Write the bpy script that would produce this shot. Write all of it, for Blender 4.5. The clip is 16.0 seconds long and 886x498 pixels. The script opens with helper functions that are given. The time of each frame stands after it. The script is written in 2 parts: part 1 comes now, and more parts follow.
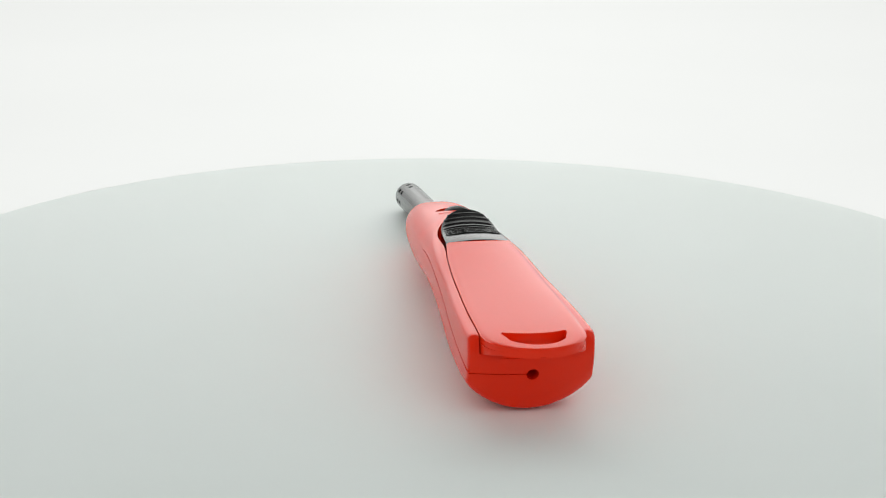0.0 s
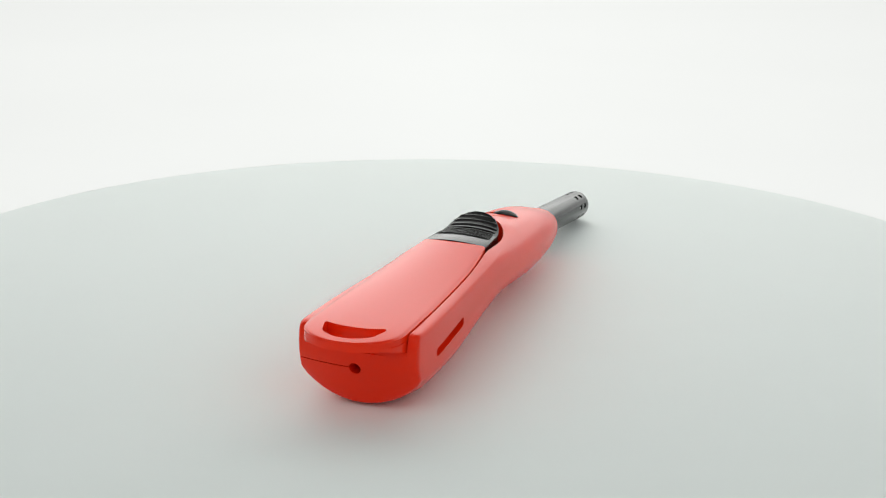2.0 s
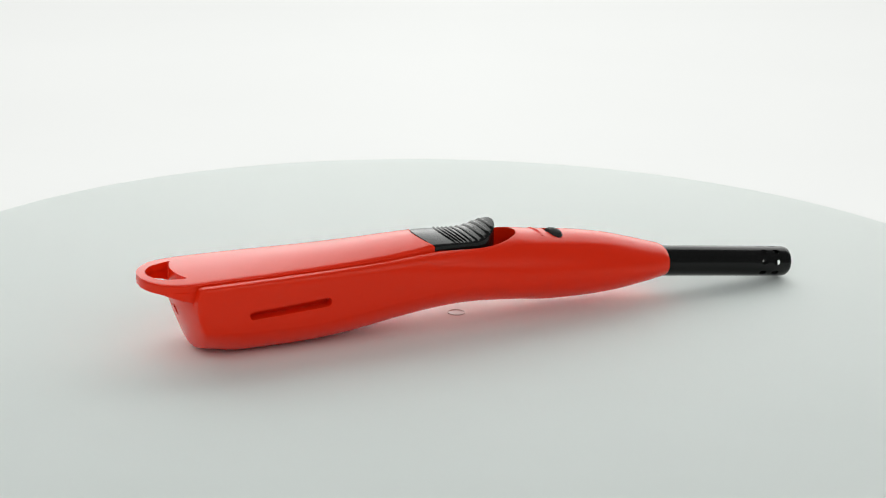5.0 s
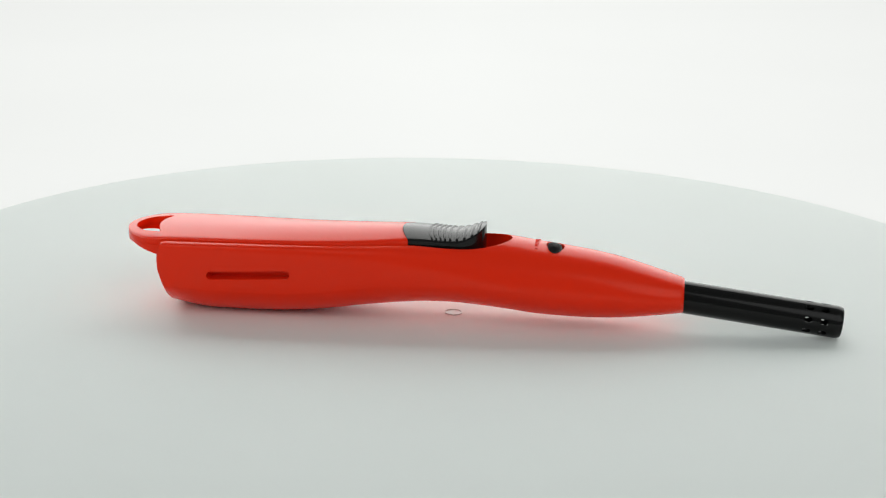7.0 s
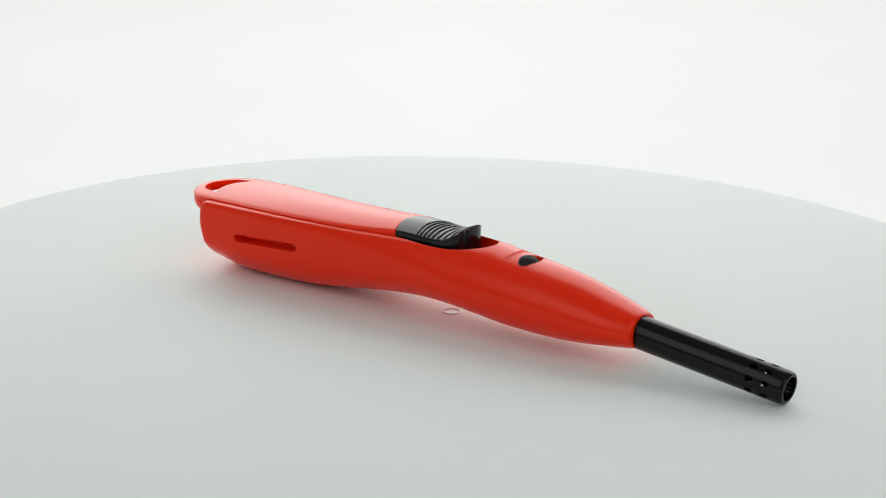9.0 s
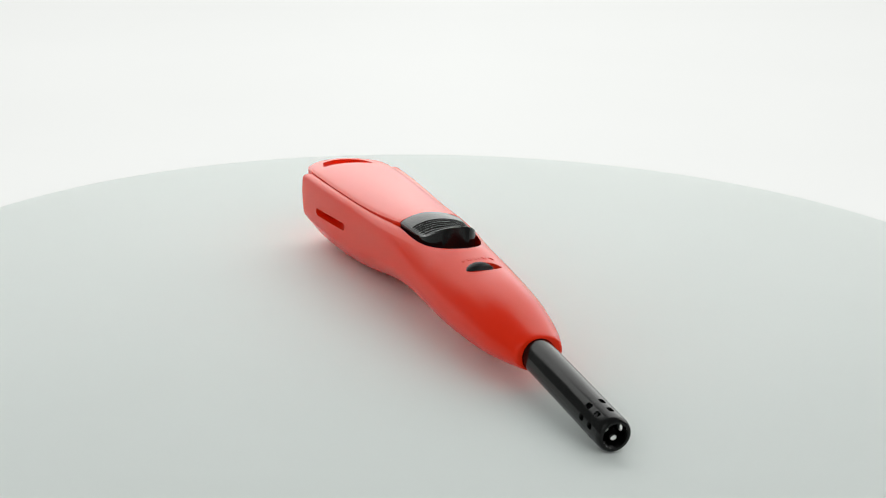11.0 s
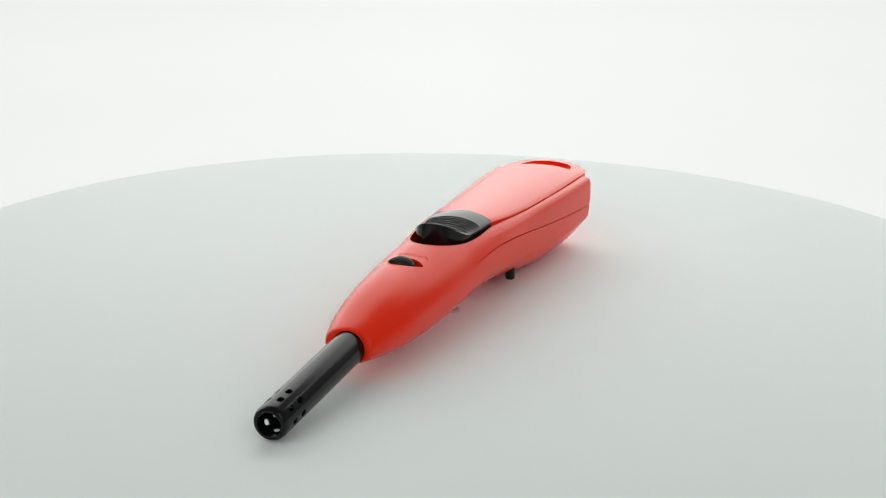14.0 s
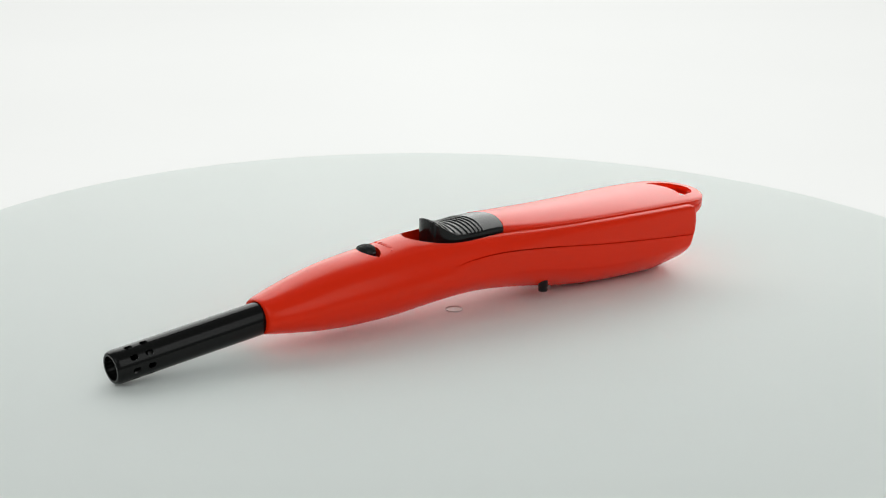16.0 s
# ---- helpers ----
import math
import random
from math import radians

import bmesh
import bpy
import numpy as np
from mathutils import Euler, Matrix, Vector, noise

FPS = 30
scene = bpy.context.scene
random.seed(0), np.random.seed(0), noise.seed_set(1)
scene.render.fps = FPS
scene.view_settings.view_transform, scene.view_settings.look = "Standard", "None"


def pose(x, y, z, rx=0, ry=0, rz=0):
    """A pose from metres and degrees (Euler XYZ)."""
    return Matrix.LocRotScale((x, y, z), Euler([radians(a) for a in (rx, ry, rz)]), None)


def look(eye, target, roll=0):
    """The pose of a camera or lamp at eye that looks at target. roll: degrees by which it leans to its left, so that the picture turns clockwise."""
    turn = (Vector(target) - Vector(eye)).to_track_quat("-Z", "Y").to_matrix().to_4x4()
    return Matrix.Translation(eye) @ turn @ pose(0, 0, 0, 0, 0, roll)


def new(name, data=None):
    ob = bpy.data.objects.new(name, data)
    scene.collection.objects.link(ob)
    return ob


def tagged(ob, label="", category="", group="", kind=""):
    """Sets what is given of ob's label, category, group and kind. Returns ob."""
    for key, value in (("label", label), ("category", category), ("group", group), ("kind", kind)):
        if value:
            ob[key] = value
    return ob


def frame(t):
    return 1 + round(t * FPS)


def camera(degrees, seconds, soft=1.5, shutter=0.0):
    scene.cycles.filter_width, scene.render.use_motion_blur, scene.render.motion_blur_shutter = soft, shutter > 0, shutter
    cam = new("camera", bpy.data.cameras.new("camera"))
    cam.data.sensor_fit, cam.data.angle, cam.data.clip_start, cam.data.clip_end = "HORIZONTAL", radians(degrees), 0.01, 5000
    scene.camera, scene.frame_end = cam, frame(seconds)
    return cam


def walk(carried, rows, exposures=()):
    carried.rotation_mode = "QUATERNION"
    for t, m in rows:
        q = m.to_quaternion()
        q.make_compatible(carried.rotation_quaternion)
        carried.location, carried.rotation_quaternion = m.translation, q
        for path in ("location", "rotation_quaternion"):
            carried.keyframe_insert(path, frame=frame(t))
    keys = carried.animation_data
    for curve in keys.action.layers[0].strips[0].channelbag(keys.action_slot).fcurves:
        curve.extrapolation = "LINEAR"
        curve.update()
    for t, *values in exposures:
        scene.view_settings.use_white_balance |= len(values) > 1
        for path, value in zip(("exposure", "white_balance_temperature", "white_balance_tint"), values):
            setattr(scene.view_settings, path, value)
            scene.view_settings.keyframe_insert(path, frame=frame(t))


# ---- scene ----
# ---- camera: it stands still before the turntable ----
cam = camera(25.2, 16.0, soft=1.15)
EYE = Vector((0.0, -0.510, 0.17437))
PITCH, YAW, ROLL = radians(17.09), radians(-0.425), 1.117
AIM = EYE + Vector((math.sin(YAW) * math.cos(PITCH), math.cos(YAW) * math.cos(PITCH), -math.sin(PITCH)))
walk(cam, [(0, look(EYE, AIM, ROLL)), (16, look(EYE, AIM, ROLL))])

# ---- light: a white light tent with a self-glowing sheet and a softbox on each side ----
world = bpy.data.worlds.new("world")
scene.world = world
world.use_nodes = True
world.node_tree.nodes["Background"].inputs[0].default_value = (0.95, 1.0, 0.975, 1)
world.node_tree.nodes["Background"].inputs[1].default_value = 0.20
for side in (-1, 1):
    box_light = bpy.data.lights.new("side_softbox", "AREA")
    box_light.shape, box_light.size, box_light.size_y, box_light.energy, box_light.color = "RECTANGLE", 0.6, 0.6, 1.22, (0.97, 1.0, 0.985)
    lamp = new("side_softbox", box_light)
    lamp.matrix_world = look((0.44 * side, -0.52, 0.48), (0, 0, 0))


# ---- materials ----
def material(name, colour, rough, bump=0.0, scale=2000.0, mottle=0.0, spec=0.5):
    m = bpy.data.materials.new(name)
    m.use_nodes = True
    nt = m.node_tree
    b = nt.nodes["Principled BSDF"]
    b.inputs["Base Color"].default_value = (*colour, 1)
    b.inputs["Roughness"].default_value = rough
    b.inputs["Specular IOR Level"].default_value = spec
    co = nt.nodes.new("ShaderNodeTexCoord")
    fine = nt.nodes.new("ShaderNodeTexNoise")
    fine.inputs["Scale"].default_value, fine.inputs["Detail"].default_value = scale, 3
    nt.links.new(co.outputs["Object"], fine.inputs["Vector"])
    if bump:
        bn = nt.nodes.new("ShaderNodeBump")
        bn.inputs["Strength"].default_value, bn.inputs["Distance"].default_value = bump, 0.0002
        nt.links.new(fine.outputs["Fac"], bn.inputs["Height"])
        nt.links.new(bn.outputs["Normal"], b.inputs["Normal"])
    if mottle:
        wide = nt.nodes.new("ShaderNodeTexNoise")
        wide.inputs["Scale"].default_value, wide.inputs["Detail"].default_value = scale / 40, 5
        nt.links.new(co.outputs["Object"], wide.inputs["Vector"])
        both = nt.nodes.new("ShaderNodeMath")
        both.operation = "MULTIPLY_ADD"
        both.inputs[1].default_value = 0.12
        nt.links.new(fine.outputs["Fac"], both.inputs[0])
        nt.links.new(wide.outputs["Fac"], both.inputs[2])
        ramp = nt.nodes.new("ShaderNodeMapRange")
        ramp.inputs["From Min"].default_value, ramp.inputs["From Max"].default_value = 0.30, 0.85
        ramp.inputs["To Min"].default_value, ramp.inputs["To Max"].default_value = rough * (1 - mottle), rough * (1 + mottle)
        nt.links.new(both.outputs[0], ramp.inputs["Value"])
        nt.links.new(ramp.outputs["Result"], b.inputs["Roughness"])
        mix = nt.nodes.new("ShaderNodeMix")
        mix.data_type = "RGBA"
        mix.inputs[6].default_value = (*[c * (1 - 0.12 * mottle) for c in colour], 1)
        mix.inputs[7].default_value = (*[min(1, c * (1 + 0.08 * mottle)) for c in colour], 1)
        nt.links.new(both.outputs[0], mix.inputs[0])
        nt.links.new(mix.outputs[2], b.inputs["Base Color"])
    return m


RED = material("red_plastic", (0.92, 0.026, 0.004), 0.22, 0.012, 900, 0.12, 0.26)
RED.node_tree.nodes["Principled BSDF"].inputs["Specular Tint"].default_value = (1.0, 0.92, 0.80, 1)
BLACK = material("black_plastic", (0.007, 0.007, 0.007), 0.19, 0.006, 1500, 0.3, 0.27)
ENAMEL = material("black_enamelled_metal", (0.004, 0.004, 0.004), 0.16, 0.003, 1200, 0.3, 0.24)
STEEL = material("dull_metal", (0.5, 0.5, 0.5), 0.35, 0.05, 1500, 0.3)
STEEL.node_tree.nodes["Principled BSDF"].inputs["Metallic"].default_value = 1.0
PLATE = material("white_turntable_plastic", (0.83, 0.87, 0.85), 0.65, 0.03, 900, 0.20, 0.15)
CLEAR = material("clear_cap_plastic", (0.60, 0.61, 0.59), 0.35, 0.0, 900, 0.2)


def glow_sheet(name):
    """White sheet whose glow is set as emission, a little dimmer towards the sides."""
    m = bpy.data.materials.new(name)
    m.use_nodes = True
    nt = m.node_tree
    b = nt.nodes["Principled BSDF"]
    b.inputs["Base Color"].default_value = (0.12, 0.12, 0.12, 1)
    b.inputs["Roughness"].default_value = 0.8
    b.inputs["Specular IOR Level"].default_value = 0.0
    co = nt.nodes.new("ShaderNodeTexCoord")
    sep = nt.nodes.new("ShaderNodeSeparateXYZ")
    nt.links.new(co.outputs["Object"], sep.inputs[0])
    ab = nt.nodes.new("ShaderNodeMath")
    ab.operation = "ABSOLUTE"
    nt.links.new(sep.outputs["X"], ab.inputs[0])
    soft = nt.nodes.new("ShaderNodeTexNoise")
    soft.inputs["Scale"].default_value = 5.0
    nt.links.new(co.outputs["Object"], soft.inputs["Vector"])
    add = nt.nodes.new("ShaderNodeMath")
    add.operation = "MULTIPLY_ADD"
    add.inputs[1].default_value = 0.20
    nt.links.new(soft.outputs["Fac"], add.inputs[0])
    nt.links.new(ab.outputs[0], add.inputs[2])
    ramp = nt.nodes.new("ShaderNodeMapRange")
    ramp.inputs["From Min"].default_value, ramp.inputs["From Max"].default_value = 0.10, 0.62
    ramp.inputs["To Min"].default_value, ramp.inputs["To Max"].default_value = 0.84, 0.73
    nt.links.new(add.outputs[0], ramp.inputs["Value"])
    # the upright part, out of view, glows stronger in place of a rear light
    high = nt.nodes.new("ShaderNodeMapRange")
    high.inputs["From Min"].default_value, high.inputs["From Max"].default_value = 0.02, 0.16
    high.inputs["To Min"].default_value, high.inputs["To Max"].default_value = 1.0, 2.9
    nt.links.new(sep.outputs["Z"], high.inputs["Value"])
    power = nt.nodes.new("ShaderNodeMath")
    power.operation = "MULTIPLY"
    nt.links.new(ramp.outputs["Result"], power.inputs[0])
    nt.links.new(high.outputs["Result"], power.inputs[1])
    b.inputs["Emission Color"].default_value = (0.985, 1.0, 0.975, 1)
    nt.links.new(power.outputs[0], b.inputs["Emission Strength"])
    return m


GLOW = glow_sheet("glowing_white_sheet")


# ---- helpers ----
def part(name, bm, mat, parent, label="", smooth=40):
    bmesh.ops.recalc_face_normals(bm, faces=bm.faces)
    me = bpy.data.meshes.new(name)
    bm.to_mesh(me)
    bm.free()
    me.materials.append(mat)
    if smooth:
        me.polygons.foreach_set("use_smooth", [True] * len(me.polygons))
        me.set_sharp_from_angle(angle=radians(smooth))
    ob = new(name, me)
    ob.parent = parent
    if label:
        tagged(ob, label)
    return ob


def smoothstep(a, b, x):
    k = min(1, max(0, (x - a) / (b - a)))
    return k * k * (3 - 2 * k)


def curve(points, x):
    """A smooth line through a few (x, value) points."""
    if x <= points[0][0]:
        return points[0][1]
    if x >= points[-1][0]:
        return points[-1][1]
    n = len(points)
    for i in range(n - 1):
        (x0, v0), (x1, v1) = points[i], points[i + 1]
        if x <= x1:
            s0 = (v1 - points[i - 1][1]) / (x1 - points[i - 1][0]) if i > 0 else (v1 - v0) / (x1 - x0)
            s1 = (points[i + 2][1] - v0) / (points[i + 2][0] - x0) if i + 2 < n else (v1 - v0) / (x1 - x0)
            h, k = x1 - x0, (x - x0) / (x1 - x0)
            return ((2 * k**3 - 3 * k**2 + 1) * v0 + (k**3 - 2 * k**2 + k) * h * s0
                    + (3 * k**2 - 2 * k**3) * v1 + (k**3 - k**2) * h * s1)


def carve(ob, cutters):
    """Cut closed shapes out of a mesh, for good."""
    for bm in cutters:
        bmesh.ops.recalc_face_normals(bm, faces=bm.faces)
        me = bpy.data.meshes.new("cutter")
        bm.to_mesh(me)
        bm.free()
        tool = new("cutter", me)
        mod = ob.modifiers.new("cut", "BOOLEAN")
        mod.operation, mod.solver, mod.object = "DIFFERENCE", "EXACT", tool
        bpy.context.view_layer.update()
        done = bpy.data.meshes.new_from_object(ob.evaluated_get(bpy.context.evaluated_depsgraph_get()))
        ob.modifiers.clear()
        old, ob.data = ob.data, done
        done.name = ob.name
        bpy.data.objects.remove(tool)
        bpy.data.meshes.remove(old), bpy.data.meshes.remove(me)
    ob.data.polygons.foreach_set("use_smooth", [True] * len(ob.data.polygons))
    ob.data.set_sharp_from_angle(angle=radians(32))


def box(bm, x0, x1, y0, y1, z0, z1, m=Matrix()):
    v = bmesh.ops.create_cube(bm, size=1, matrix=m @ Matrix.Translation(((x0 + x1) / 2, (y0 + y1) / 2, (z0 + z1) / 2))
                              @ Matrix.Diagonal((x1 - x0, y1 - y0, z1 - z0, 1)))["verts"]
    return v


def bridge(bm, rings, closed=True, ends=True):
    vs = [[bm.verts.new(p) for p in r] for r in rings]
    for a, b in zip(vs, vs[1:]):
        n = len(a)
        for i in range(n if closed else n - 1):
            bm.faces.new((a[i], a[(i + 1) % n], b[(i + 1) % n], b[i]))
    if ends:
        bm.faces.new(vs[0])
        bm.faces.new(list(reversed(vs[-1])))
    return vs


def prism(bm, outline, z0, z1):
    bridge(bm, [[(x, y, z0) for x, y in outline], [(x, y, z1) for x, y in outline]])


MM = Matrix.Scale(0.001, 4)
# the lighter's own line on the plate
PLACE = pose(0.0002, -0.0034, 0, 0, 0, 0.63) @ MM


def to_place(bm):
    bmesh.ops.transform(bm, matrix=PLACE, verts=bm.verts)
    return bm


# ---- the light tent ----
bm = bmesh.new()
rows = []
for i in range(61):
    s = -1.0 + 3.4 * i / 60
    if s < 0.70:
        y, z = s, -0.062
    elif s < 0.70 + 0.30 * math.pi / 2:
        a = (s - 0.70) / 0.30
        y, z = 0.70 + 0.30 * math.sin(a), -0.062 + 0.30 * (1 - math.cos(a))
    else:
        y, z = 1.0, 0.238 + (s - 0.70 - 0.30 * math.pi / 2)
    rows.append([(x, y, z) for x in (-1.4, -0.7, 0, 0.7, 1.4)])
bridge(bm, rows, closed=False, ends=False)
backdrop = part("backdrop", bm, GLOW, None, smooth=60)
tagged(backdrop, "seamless white self-glowing sheet sweeping up behind the turntable", "backdrop", kind="structure")

# ---- the turntable ----
turntable = tagged(new("turntable"), "round matt white rotating display turntable, slightly tilted", "turntable")
TILT = pose(0, 0, 0, -0.269, 0.298, 0)
R = 0.1695
bm = bmesh.new()
SEG = 256
prof = [(R - 0.004, -0.012), (R - 0.0008, -0.0115), (R, -0.0105), (R, -0.0010), (R - 0.0003, -0.0003), (R - 0.001, 0.0)]
rings = [[(r * math.cos(2 * math.pi * i / SEG), r * math.sin(2 * math.pi * i / SEG), z) for i in range(SEG)] for r, z in prof]
bridge(bm, rings)
plate = part("plate", bm, PLATE, turntable, smooth=30)
plate.matrix_basis = TILT
bm = bmesh.new()
rings = [[(r * math.cos(2 * math.pi * i / 64), r * math.sin(2 * math.pi * i / 64), z) for i in range(64)]
         for r, z in ((0.07, -0.0615), (0.07, -0.0125), (0.05, -0.0121))]
bridge(bm, rings)
part("base", bm, PLATE, turntable, smooth=30)
# the small round cap over the axle
bm = bmesh.new()
rings = [[(r * math.cos(2 * math.pi * i / 40), r * math.sin(2 * math.pi * i / 40), z) for i in range(40)]
         for r, z in ((0.00240, -0.0002), (0.00240, 0.00022), (0.00228, 0.00030), (0.00212, 0.00022), (0.00205, 0.00005), (0.0010, 0.00007))]
bridge(bm, rings)
axle = part("axle_cap", bm, CLEAR, turntable, "small clear round cap over the axle", smooth=50)
axle.matrix_basis = TILT @ pose(-0.00045, -0.00135, 0)

# ---- the gas lighter, in millimetres along its own length ----
lighter = tagged(new("gas_lighter"), "red plastic gas lighter with black trigger, lying on the turntable", "lighter")

HALF = [(-78.2, 15.2), (-70, 15.1), (-60, 14.8), (-48, 14.2), (-34, 13.3), (-20, 12.8), (-7, 12.5), (8, 12.3), (18, 12.0), (28, 11.5), (36, 10.9),
        (44, 10.2), (50, 9.3), (55, 8.2), (59, 7.0), (61, 6.2)]
CREST = [(-78.2, 20.7), (-60, 20.9), (-45, 21.0), (-30, 21.3), (-15, 22.0), (0, 22.4), (8, 22.7), (14, 22.7), (21, 21.8), (28.6, 20.9), (36, 19.95), (44, 18.4),
         (51, 16.5), (56, 15.05), (61, 13.6)]
KEEL = [(-78.2, 1.3), (-72, 0.55), (-66, 0.38), (-59, 0.35), (-53, 0.33), (-46, 0.5), (-38, 1.1), (-30, 2.1), (-23, 3.2), (-15, 4.2), (-8, 4.8), (0, 4.9), (7, 4.4),
        (15, 3.6), (22, 2.75), (30, 2.4), (37, 2.35), (45, 2.8), (52, 3.6), (61, 4.75)]
WAIST = [(-78.2, 9.0), (-60, 8.2), (-40, 8.4), (-20, 11.0), (0, 12.5), (20, 11.5), (40, 10.5), (61, 9.2)]
OPEN = [(-78.2, 12.62), (-62, 12.45), (-45, 11.68), (-33, 11.0), (-21, 10.0), (-12, 8.95), (-6, 8.95), (-1, 8.8), (4.5, 8.0), (9, 6.5), (12.5, 4.5), (14.2, 2.7), (15, 0.2)]


def section(x):
    w, zt, zb, zm = (curve(c, x) for c in (HALF, CREST, KEEL, WAIST))
    f = smoothstep(-36, 16, x)
    n, q = 2.2 + 22 * (1 - smoothstep(-70, 14, x) ** 0.6), 0.78 - 0.28 * f
    p = 2.0 + smoothstep(-78, -64, x) - f
    if x < 15.02:
        yi = curve(OPEN, x)
        floor = 14.0 + 2.0 * smoothstep(-30, -10, x) + 2.6 * smoothstep(-74, -76.5, x)
        u0 = yi / w
    else:
        yi, u0 = 0.0, 0.0
    top = lambda u: zm + (zt - zm) * max(0.0, 1 - u**n) ** (1 / n)
    if x >= 15.02:
        floor = top(0)
    # the angle at which the rounded top meets the opening
    a0 = math.acos(min(1, u0 ** (n / 2)))
    half = [(0, floor), (yi, floor), (yi, top(u0))]
    a1 = math.asin(0.8 ** (n / 2))
    for i in range(1, 9):
        a = a0 + (a1 - a0) * i / 8
        half.append((w * math.cos(a) ** (2 / n), zm + (zt - zm) * math.sin(a) ** (2 / n)))
    for k in (0.58, 0.36, 0.16):
        half.append((w * (1 - k**n) ** (1 / n), zm + (zt - zm) * k))
    half.append((w, zm))
    for i in range(1, 13):
        u = math.cos(math.pi / 2 * i / 12)
        half.append((w * u, zm - (zm - zb) * (1 - u**p) ** q))
    return half


def tail_lean(x, y, z):
    """The rounded tail: it bulges at mid height and along its middle."""
    k, w = smoothstep(-64, -78.2, x), curve(HALF, x)
    out = 2.2 * smoothstep(-68, -78.2, x) * max(0.0, 1 - (y / w) ** 2)
    return x + k * (1.5 * ((z - 14.0) / 6.7) ** 4 if z > 14 else 2.6 * ((14.0 - z) / 8.0) ** 1.15) - out


XS = ([-78.2, -77.9, -77.2] + [-76 + 3 * i for i in range(29)] + [10.5, 12, 13, 13.8, 14.4, 14.8, 15.0, 15.03]
      + [16, 18, 20, 22, 24, 26, 28, 30, 33, 36, 39, 42, 45, 48, 51, 53, 55, 57, 59, 60.2, 60.8, 61.0])
bm = bmesh.new()
rings = []
for x in XS:
    h = section(x)
    ins = {-78.2: 0.5, -77.9: 0.15, -77.2: 0.02}.get(x, 0.0) + {60.8: 0.15, 61.0: 0.45}.get(x, 0.0)
    if ins:
        zc = 12.0 if x < 0 else 9.2
        w = h[14][0]
        h = [(y if i < 3 and x < 0 else y * (1 - ins / w), z + (zc - z) * ins / 10 if i > 1 or x > 0 else z) for i, (y, z) in enumerate(h)]
    loop = [(tail_lean(x, y, z), y, z) for y, z in h] + [(tail_lean(x, y, z), -y, z) for y, z in h[-2:0:-1]]
    rings.append([bm.verts.new(p) for p in loop])
n = len(rings[0])
for a, b in zip(rings, rings[1:]):
    for i in range(n):
        bm.faces.new((a[i], a[(i + 1) % n], b[(i + 1) % n], b[i]))
# tail: the two side walls and the trough's end, then rows of faces down to the keel
a = rings[0]
first = next(i for i in range(3, 26) if a[i].co.z < 16.0)


def tail_row(i):
    p = a[i].co
    inner = [bm.verts.new((tail_lean(-78.2, p.y * (1 - g / 7), p.z), p.y * (1 - g / 7), p.z)) for g in range(1, 14)]
    return [a[i], *inner, a[n - i]]


row = tail_row(first)
bm.faces.new([a[i] for i in range(first, 0, -1)] + [row[1]])
bm.faces.new([a[n - i] for i in range(first, 0, -1)] + [row[-2]])
bm.faces.new([a[1], a[0], a[n - 1]] + row[-2:0:-1])
for i in range(first + 1, 26):
    below = tail_row(i)
    for g in range(14):
        bm.faces.new((row[g], row[g + 1], below[g + 1], below[g]))
    row = below
bm.faces.new(row + [a[26]])
bm.faces.new(list(reversed(rings[-1])))
bmesh.ops.remove_doubles(bm, verts=bm.verts, dist=0.002)
bmesh.ops.dissolve_degenerate(bm, dist=0.001, edges=bm.edges)
casing = part("casing", to_place(bm), RED, lighter, smooth=32)

# side window, tail hole, wheel slot, nozzle socket and mould seam are cut into the casing
cuts = []
c = bmesh.new()
prism(c, [(-63.8 + 1.15 * math.cos(a) if a > 1.6 and a < 4.7 else -43.9 + 1.15 * math.cos(a), 1.15 * math.sin(a)) for a in
          [math.pi / 2 + math.pi * i / 8 for i in range(9)] + [-math.pi / 2 + math.pi * i / 8 for i in range(9)]], -4, 2)
bmesh.ops.transform(c, matrix=pose(0, -14.8, 15.3, 90, -2.7, 0), verts=c.verts)
cuts.append(to_place(c))
c = bmesh.new()
bmesh.ops.create_cone(c, cap_ends=True, segments=24, radius1=1.45, radius2=1.45, depth=14, matrix=pose(-77, 0, 11.3, 0, 90, 0))
cuts.append(to_place(c))
c = bmesh.new()
prism(c, [(26.5 + 2.4 * s * max(0.0, 1 - (y / 5.0) ** 2) ** 0.8, y) for s, ys in ((1, [-5 + i for i in range(11)]), (-1, [4 - i for i in range(9)])) for y in ys],
      16.5, 26)
cuts.append(to_place(c))
c = bmesh.new()
AXIS = (Vector((102.7, 0, 3.95)) - Vector((60.5, 0, 8.75))).normalized()
NOZ = Matrix.Translation((60.5, 0, 8.75)) @ AXIS.to_track_quat("Z", "Y").to_matrix().to_4x4()
bmesh.ops.create_cone(c, cap_ends=True, segments=48, radius1=4.44, radius2=4.44, depth=10, matrix=NOZ)
cuts.append(to_place(c))
SEAM = [(-80, 11.9), (-77, 12.1), (-60, 13.2), (-42, 14.6), (-30, 15.8), (-18, 16.9), (-8, 17.4), (1, 16.9), (7, 16.0), (12, 14.6)]
c = bmesh.new()
rings = []
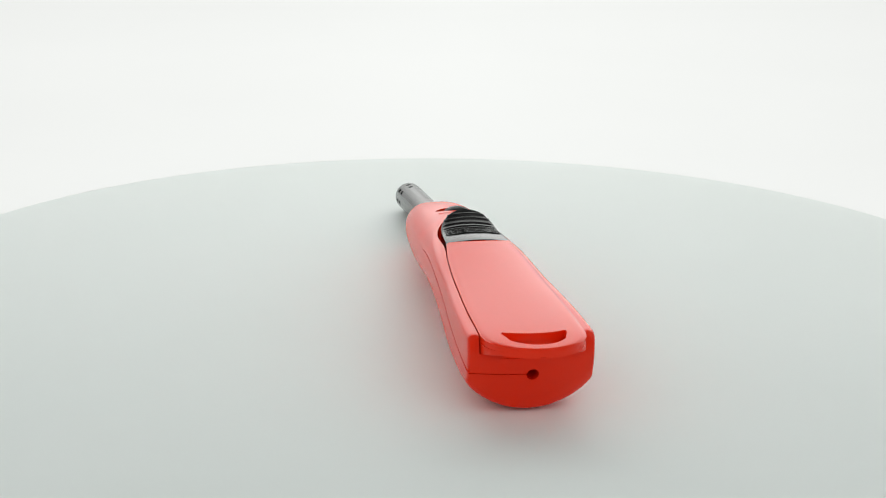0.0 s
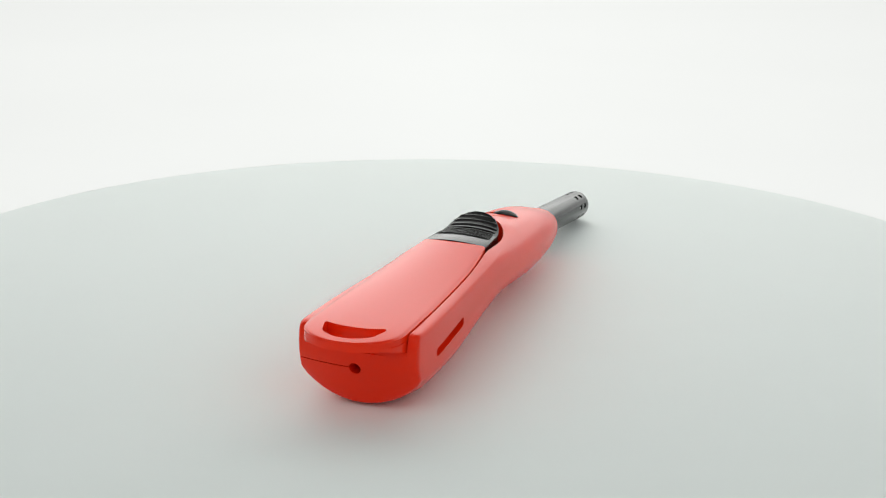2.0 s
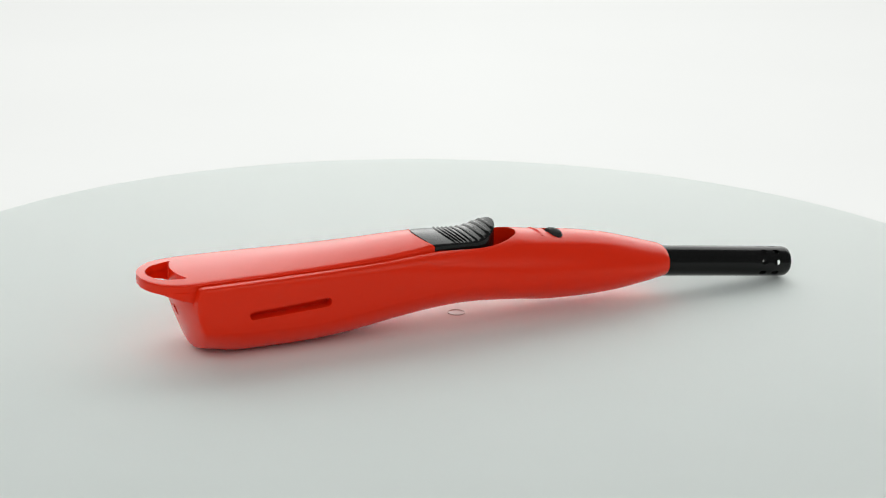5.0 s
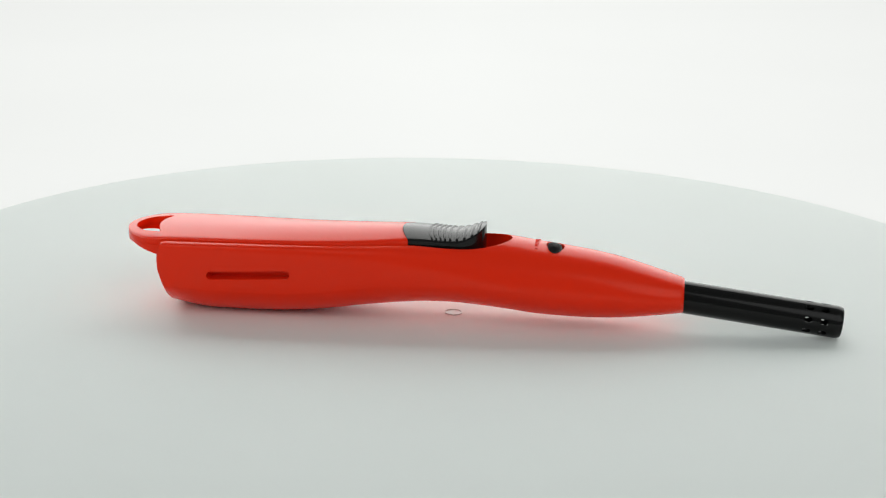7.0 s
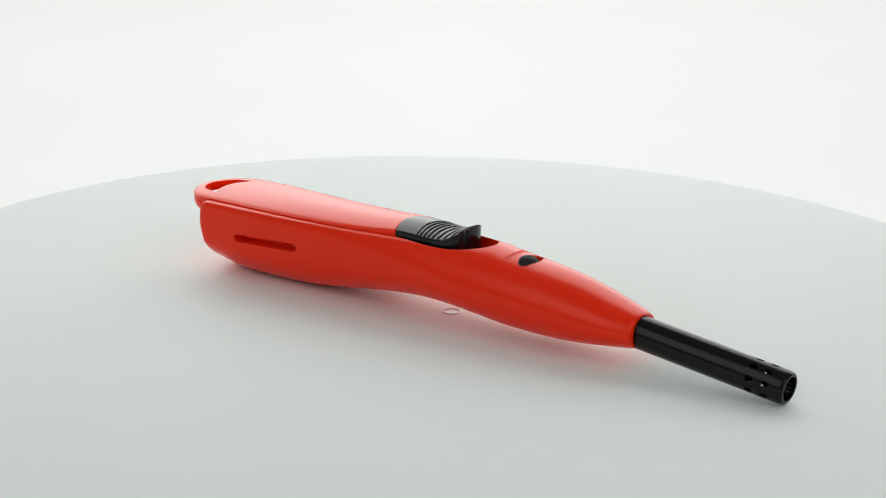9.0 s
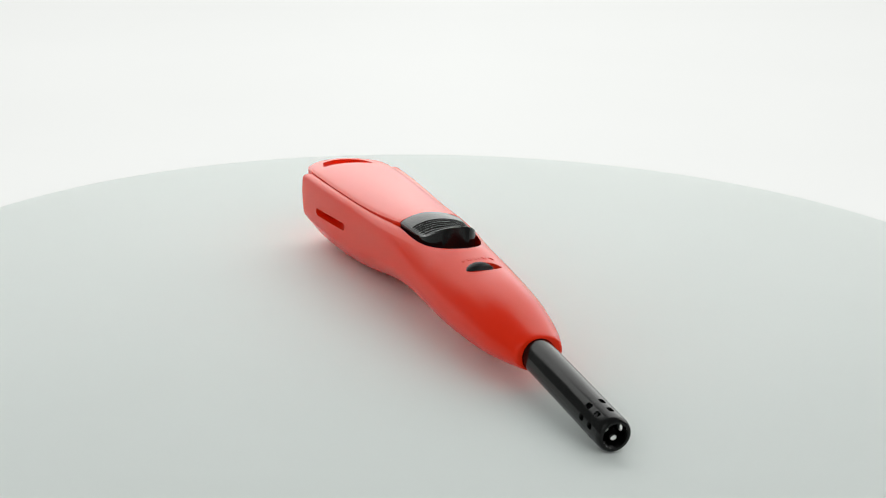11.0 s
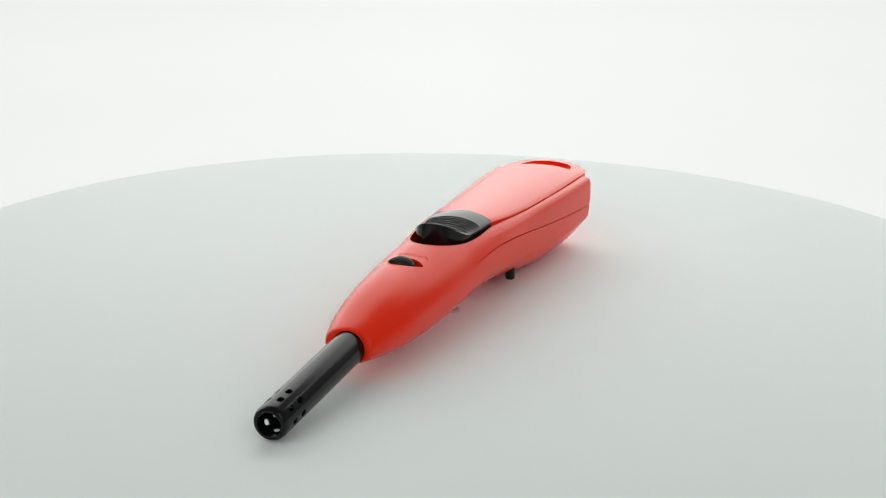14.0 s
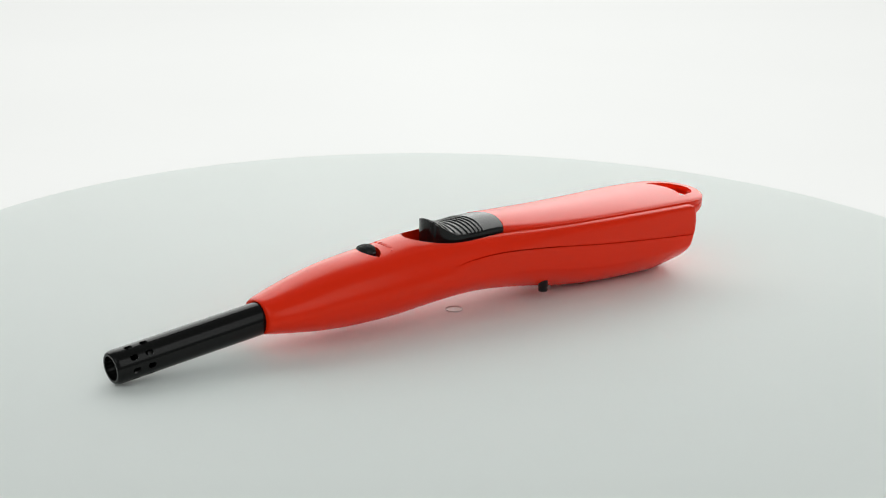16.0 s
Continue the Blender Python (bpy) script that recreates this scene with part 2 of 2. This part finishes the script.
for i in range(47):
    x = -80 + 2 * i
    z, w, g = curve(SEAM, x), curve(HALF, x), 0.16 * (1 - 0.7 * smoothstep(-5, 12, x)) + 0.14 * smoothstep(-70, -79, x)
    d = 0.5 * (1 - smoothstep(-12, 12, x)) + 0.03
    # where the rounded side stands at this height
    s = min(1.0, max(0.2, 1 - max(0.0, (z - curve(WAIST, x)) / (curve(CREST, x) - curve(WAIST, x))) ** 2.6)) ** (1 / 2.6) if x > -30 else 1.0
    rings.append([(x, w * s - d, z - g), (x, w + 4, z - g), (x, w + 4, z + g), (x, w * s - d, z + g)])
bridge(c, rings)
cuts.append(to_place(c))
c = bmesh.new()
box(c, -84.3, -76.9, 1.13, 17.3, 11.38, 11.62)
cuts.append(to_place(c))
carve(casing, cuts)

# ---- the long lever over the trough, with its hanging loop ----
WIDE = [(-79, 12.4), (-70, 12.4), (-60, 12.2), (-43, 11.4), (-31, 10.7), (-20, 9.7), (-12, 8.55)]


def lever_half(x):
    return 12.4 * max(0.0, 1 - ((-79 - x) / 10.2) ** 2.0) ** (1 / 2.0) if x < -79 else curve(WIDE, x)


def lever_top(x, t, w):
    crest = curve([(-89.2, 21.2), (-80, 21.9), (-60, 22.5), (-40, 23.1), (-25, 23.7), (-10, 24.35)], x)
    return crest - (0.7 + 1.6 * smoothstep(-78, -15, x)) * t * t * (w / 12.4) ** 2 - 0.30 * smoothstep(0.93, 1.0, abs(t))


bm = bmesh.new()
rings = []
xs = [-89.2 + 0.02, -89.1, -88.8, -88.3, -87.5, -86.5, -85.2, -83.5, -81.5, -79] + [-76 + 3.2 * i for i in range(21)]
ts = [-1, -0.985, -0.95, -0.9, -0.8, -0.65, -0.45, -0.22, 0, 0.22, 0.45, 0.65, 0.8, 0.9, 0.95, 0.985, 1]
for x in xs:
    w = lever_half(x)
    bow = 2.5 * smoothstep(-30, -12, x)
    up = [(x - bow * (1 - t * t), w * t, lever_top(x, t, w)) for t in ts]
    low = 2.2 + 1.6 * smoothstep(-80, -70, x)
    down = [(px, py * 0.99, pz - low + 0.9 * (abs(t) > 0.99)) for (px, py, pz), t in zip(reversed(up), reversed(ts))]
    rings.append(up + down)
bridge(bm, rings)
bmesh.ops.remove_doubles(bm, verts=bm.verts, dist=0.002)
lever = part("lever", to_place(bm), RED, lighter, "glossy red pivoting lever with a crescent hanging loop", smooth=32)
c = bmesh.new()
ys = [-7.5 + 15.0 * i / 16 for i in range(17)]
edge = [(-78.7 - 1.9 * (1 - (y / 7.5) ** 2), y) for y in ys]
edge = edge[1:-1] + [(-78.7, 7.4), (-79.4, 7.8)] + [(-79.6 - 7.5 * (1 - (y / 8.0) ** 2) ** 0.55, y) for y in reversed(ys[1:-1])] + [(-79.4, -7.8), (-78.7, -7.4)]
prism(c, edge, 5, 30)
carve(lever, [to_place(c)])
# the wedge under the loop, thickest where it meets the tail
bm = bmesh.new()
rings = []
for i in range(41):
    y = -12.36 * math.cos(math.pi * i / 40)
    xo = -79 - 10.14 * max(0.0, 1 - (y / 12.38) ** 2) ** 0.5
    under = lambda x: 19.3 - 2.4 * (x + 89) / 9
    zt = 20.0 - 0.7 * (y / 12.4) ** 2
    rings.append([(xo, y, zt), (-77.9, y, zt), (-77.9, y, under(-78.4)), (xo + 0.35, y, under(xo)), (xo + 0.05, y, under(xo) + 0.3)])
bridge(bm, rings)
lip = part("lip", to_place(bm), RED, lever, smooth=35)
c = bmesh.new()
prism(c, edge, 5, 30)
carve(lip, [to_place(c)])

# ---- trigger ----
def grip_half(x):
    """Half the trigger's width: straight sides, then a round tongue."""
    if x < -1:
        return curve([(-11.8, 8.5), (-6, 8.2), (-1, 7.7)], x)
    return 7.7 * max(0.002, 1 - ((x + 1) / 9.0) ** 2.4) ** (1 / 2.4)


def grip_bow(x):
    return 2.5 * smoothstep(7.6, -11.8, x)


def grip_top(x, t):
    crest = curve([(-15, 24.4), (-10, 24.5), (-5, 24.25), (-1, 23.95), (2, 24.1), (4.5, 24.85), (6.5, 25.7), (8.0, 26.4)], x)
    return crest - 1.4 * t * t * (grip_half(x) / 8.2) ** 2 - 0.22 * smoothstep(0.94, 1.0, abs(t))


bm = bmesh.new()
rings = []
for x in [-11.8 + 0.6 * i for i in range(28)] + [4.8, 5.2, 5.6, 6.0, 6.4, 6.8, 7.1, 7.4, 7.65, 7.85, 7.95, 7.995]:
    w, bow = grip_half(x), grip_bow(x)
    up = [(x - bow * (1 - t * t), w * t, grip_top(x, t)) for t in ts]
    down = [(px, py * 0.98, 17.4) for px, py, pz in reversed(up)]
    rings.append(up + down)
bridge(bm, rings)
trigger = part("trigger", to_place(bm), BLACK, lighter, "glossy black thumb trigger with curved grip ribs", smooth=40)
for x, wide in ((-5.2, 0.38), (-4.1, 0.38), (-3.0, 0.38), (-1.9, 0.38), (-0.6, 0.45), (1.0, 0.55), (2.8, 0.6), (4.6, 0.6), (6.2, 0.45)):
    w, bow = grip_half(x), grip_bow(x)
    bm = bmesh.new()
    rings = []
    for i in range(25):
        t = -0.95 + 1.9 * i / 24
        h = 0.32 * min(1, (1 - abs(t) / 0.955) * 8)
        ring = []
        for u, k in ((-1, -0.5), (-0.9, 0.55), (-0.45, 0.95), (0.1, 1.0), (0.55, 0.7), (1, -0.5)):
            xx = x + u * wide
            ring.append((xx - bow * (1 - t * t), w * t, grip_top(xx, t) + k * h))
        rings.append(ring)
    bridge(bm, rings)
    part("rib", to_place(bm), BLACK, trigger, smooth=50)

# ---- flame wheel in its slot ----
bm = bmesh.new()
rings = []
for i in range(57):
    y = -3.65 + 7.3 * i / 56
    k = max(0.02, 1 - (y / 3.7) ** 2)
    ridge = 0.16 * (1 if i % 4 < 2 else -1) * min(1, k * 3)
    x0, z0 = 26.4, 20.7 + 1.35 * k
    half = 2.1 * k**0.6 + 0.05
    rings.append([(x0 + half * c, y - 1.3, 17.0 if low else z0 + h * k + ridge * (abs(c) < 0.9)) for c, h, low in
                  ((-1, -1.1, 0), (-0.8, -0.25, 0), (-0.35, 0.0, 0), (0.2, -0.12, 0), (0.75, -0.6, 0), (1, -1.4, 0), (1, 0, 1), (-1, 0, 1))])
bridge(bm, rings)
part("flame_wheel", to_place(bm), BLACK, lighter, "black ribbed flame adjusting wheel", smooth=25)

# raised marks beside the wheel, from a small one to a large arrow
for y, hx, hy, lean in ((-3.9, 0.35, 0.28, 0), (-2.5, 0.5, 0.16, 14), (-1.7, 0.5, 0.16, -14), (-0.5, 0.55, 0.16, 0), (0.5, 0.55, 0.16, 0),
                        (1.7, 0.6, 0.16, 14), (2.5, 0.6, 0.16, -14), (3.9, 0.75, 0.2, 38)):
    bm = bmesh.new()
    u = abs(y) / curve(HALF, 21.6)
    f = 2.2
    z = curve(WAIST, 21.6) + (curve(CREST, 21.6) - curve(WAIST, 21.6)) * (1 - u**f) ** (1 / f)
    tip = math.degrees(math.atan((z - curve(WAIST, 21.6)) ** -1 * y * 0.9))
    box(bm, -hx, hx, -hy, hy, -0.5, 0.14, pose(21.6, y, z, -tip, 9, lean))
    part("raised_mark", to_place(bm), RED, lighter, smooth=0)

# ---- nozzle ----
LONG = (Vector((102.7, 0, 3.95)) - Vector((60.5, 0, 8.75))).length
bm = bmesh.new()
prof = [(4.32, -3), (4.32, LONG - 1.6), (4.2, LONG - 0.7), (3.9, LONG - 0.15), (3.6, LONG), (3.1, LONG - 0.05), (3.05, LONG - 0.6), (3.75, LONG - 0.8), (3.75, LONG - 14), (0.9, LONG - 14)]
rings = [[(r * math.cos(2 * math.pi * i / 48), r * math.sin(2 * math.pi * i / 48), z) for i in range(48)] for r, z in prof]
bridge(bm, rings)
bmesh.ops.transform(bm, matrix=NOZ, verts=bm.verts)
nozzle = part("nozzle", to_place(bm), ENAMEL, lighter, "black enamelled metal tube with vent holes", smooth=35)
c = bmesh.new()
up = NOZ.to_3x3().inverted() @ Vector((0, 0.17, 1))
UP = math.degrees(math.atan2(up.y, up.x))
# eight columns of two rounded slots
slot = [(0.74 * math.cos(math.pi * i / 6), (0.45 if i <= 6 else -0.45) + 0.65 * math.sin(math.pi * i / 6)) for i in range(12)]
for k in range(8):
    turn = pose(0, 0, 0, 0, 0, 45 * k + UP)
    for z in (LONG - 9.2, LONG - 5.0):
        bridge(c, [[turn @ Vector((r, y, z + dz)) for y, dz in slot] for r in (3.0, 5.0)])
bmesh.ops.transform(c, matrix=NOZ, verts=c.verts)
carve(nozzle, [to_place(c)])
bm = bmesh.new()
bmesh.ops.create_cone(bm, cap_ends=True, segments=24, radius1=1.4, radius2=1.0, depth=3.5, matrix=NOZ @ pose(0, 0, LONG - 12.6))
part("burner_tip", to_place(bm), STEEL, nozzle, "dull metal burner tip inside the tube")

# ---- safety peg under the casing ----
bm = bmesh.new()
prof = [(1.35, 7.0), (1.35, 3.0), (1.2, 2.65), (0.6, 2.55)]
rings = [[(-26.0 + r * math.cos(2 * math.pi * i / 20), 9.2 + r * math.sin(2 * math.pi * i / 20), z) for i in range(20)] for r, z in prof]
bridge(bm, rings)
part("safety_peg", to_place(bm), BLACK, lighter, "small black peg under the casing", smooth=40)


# ---- the turning ----
def motions():
    turn = [(0, 100.2), (2, 69.9), (4, 39.4), (7, -6.7), (9, -37.2), (11.5, -75.5), (13.5, -105.1), (15, -127.8), (16, -142.8)]
    rows = [(t, pose(0, 0, 0, 0, 0, a)) for t, a in turn]
    walk(turntable, rows)
    walk(lighter, rows)


motions()
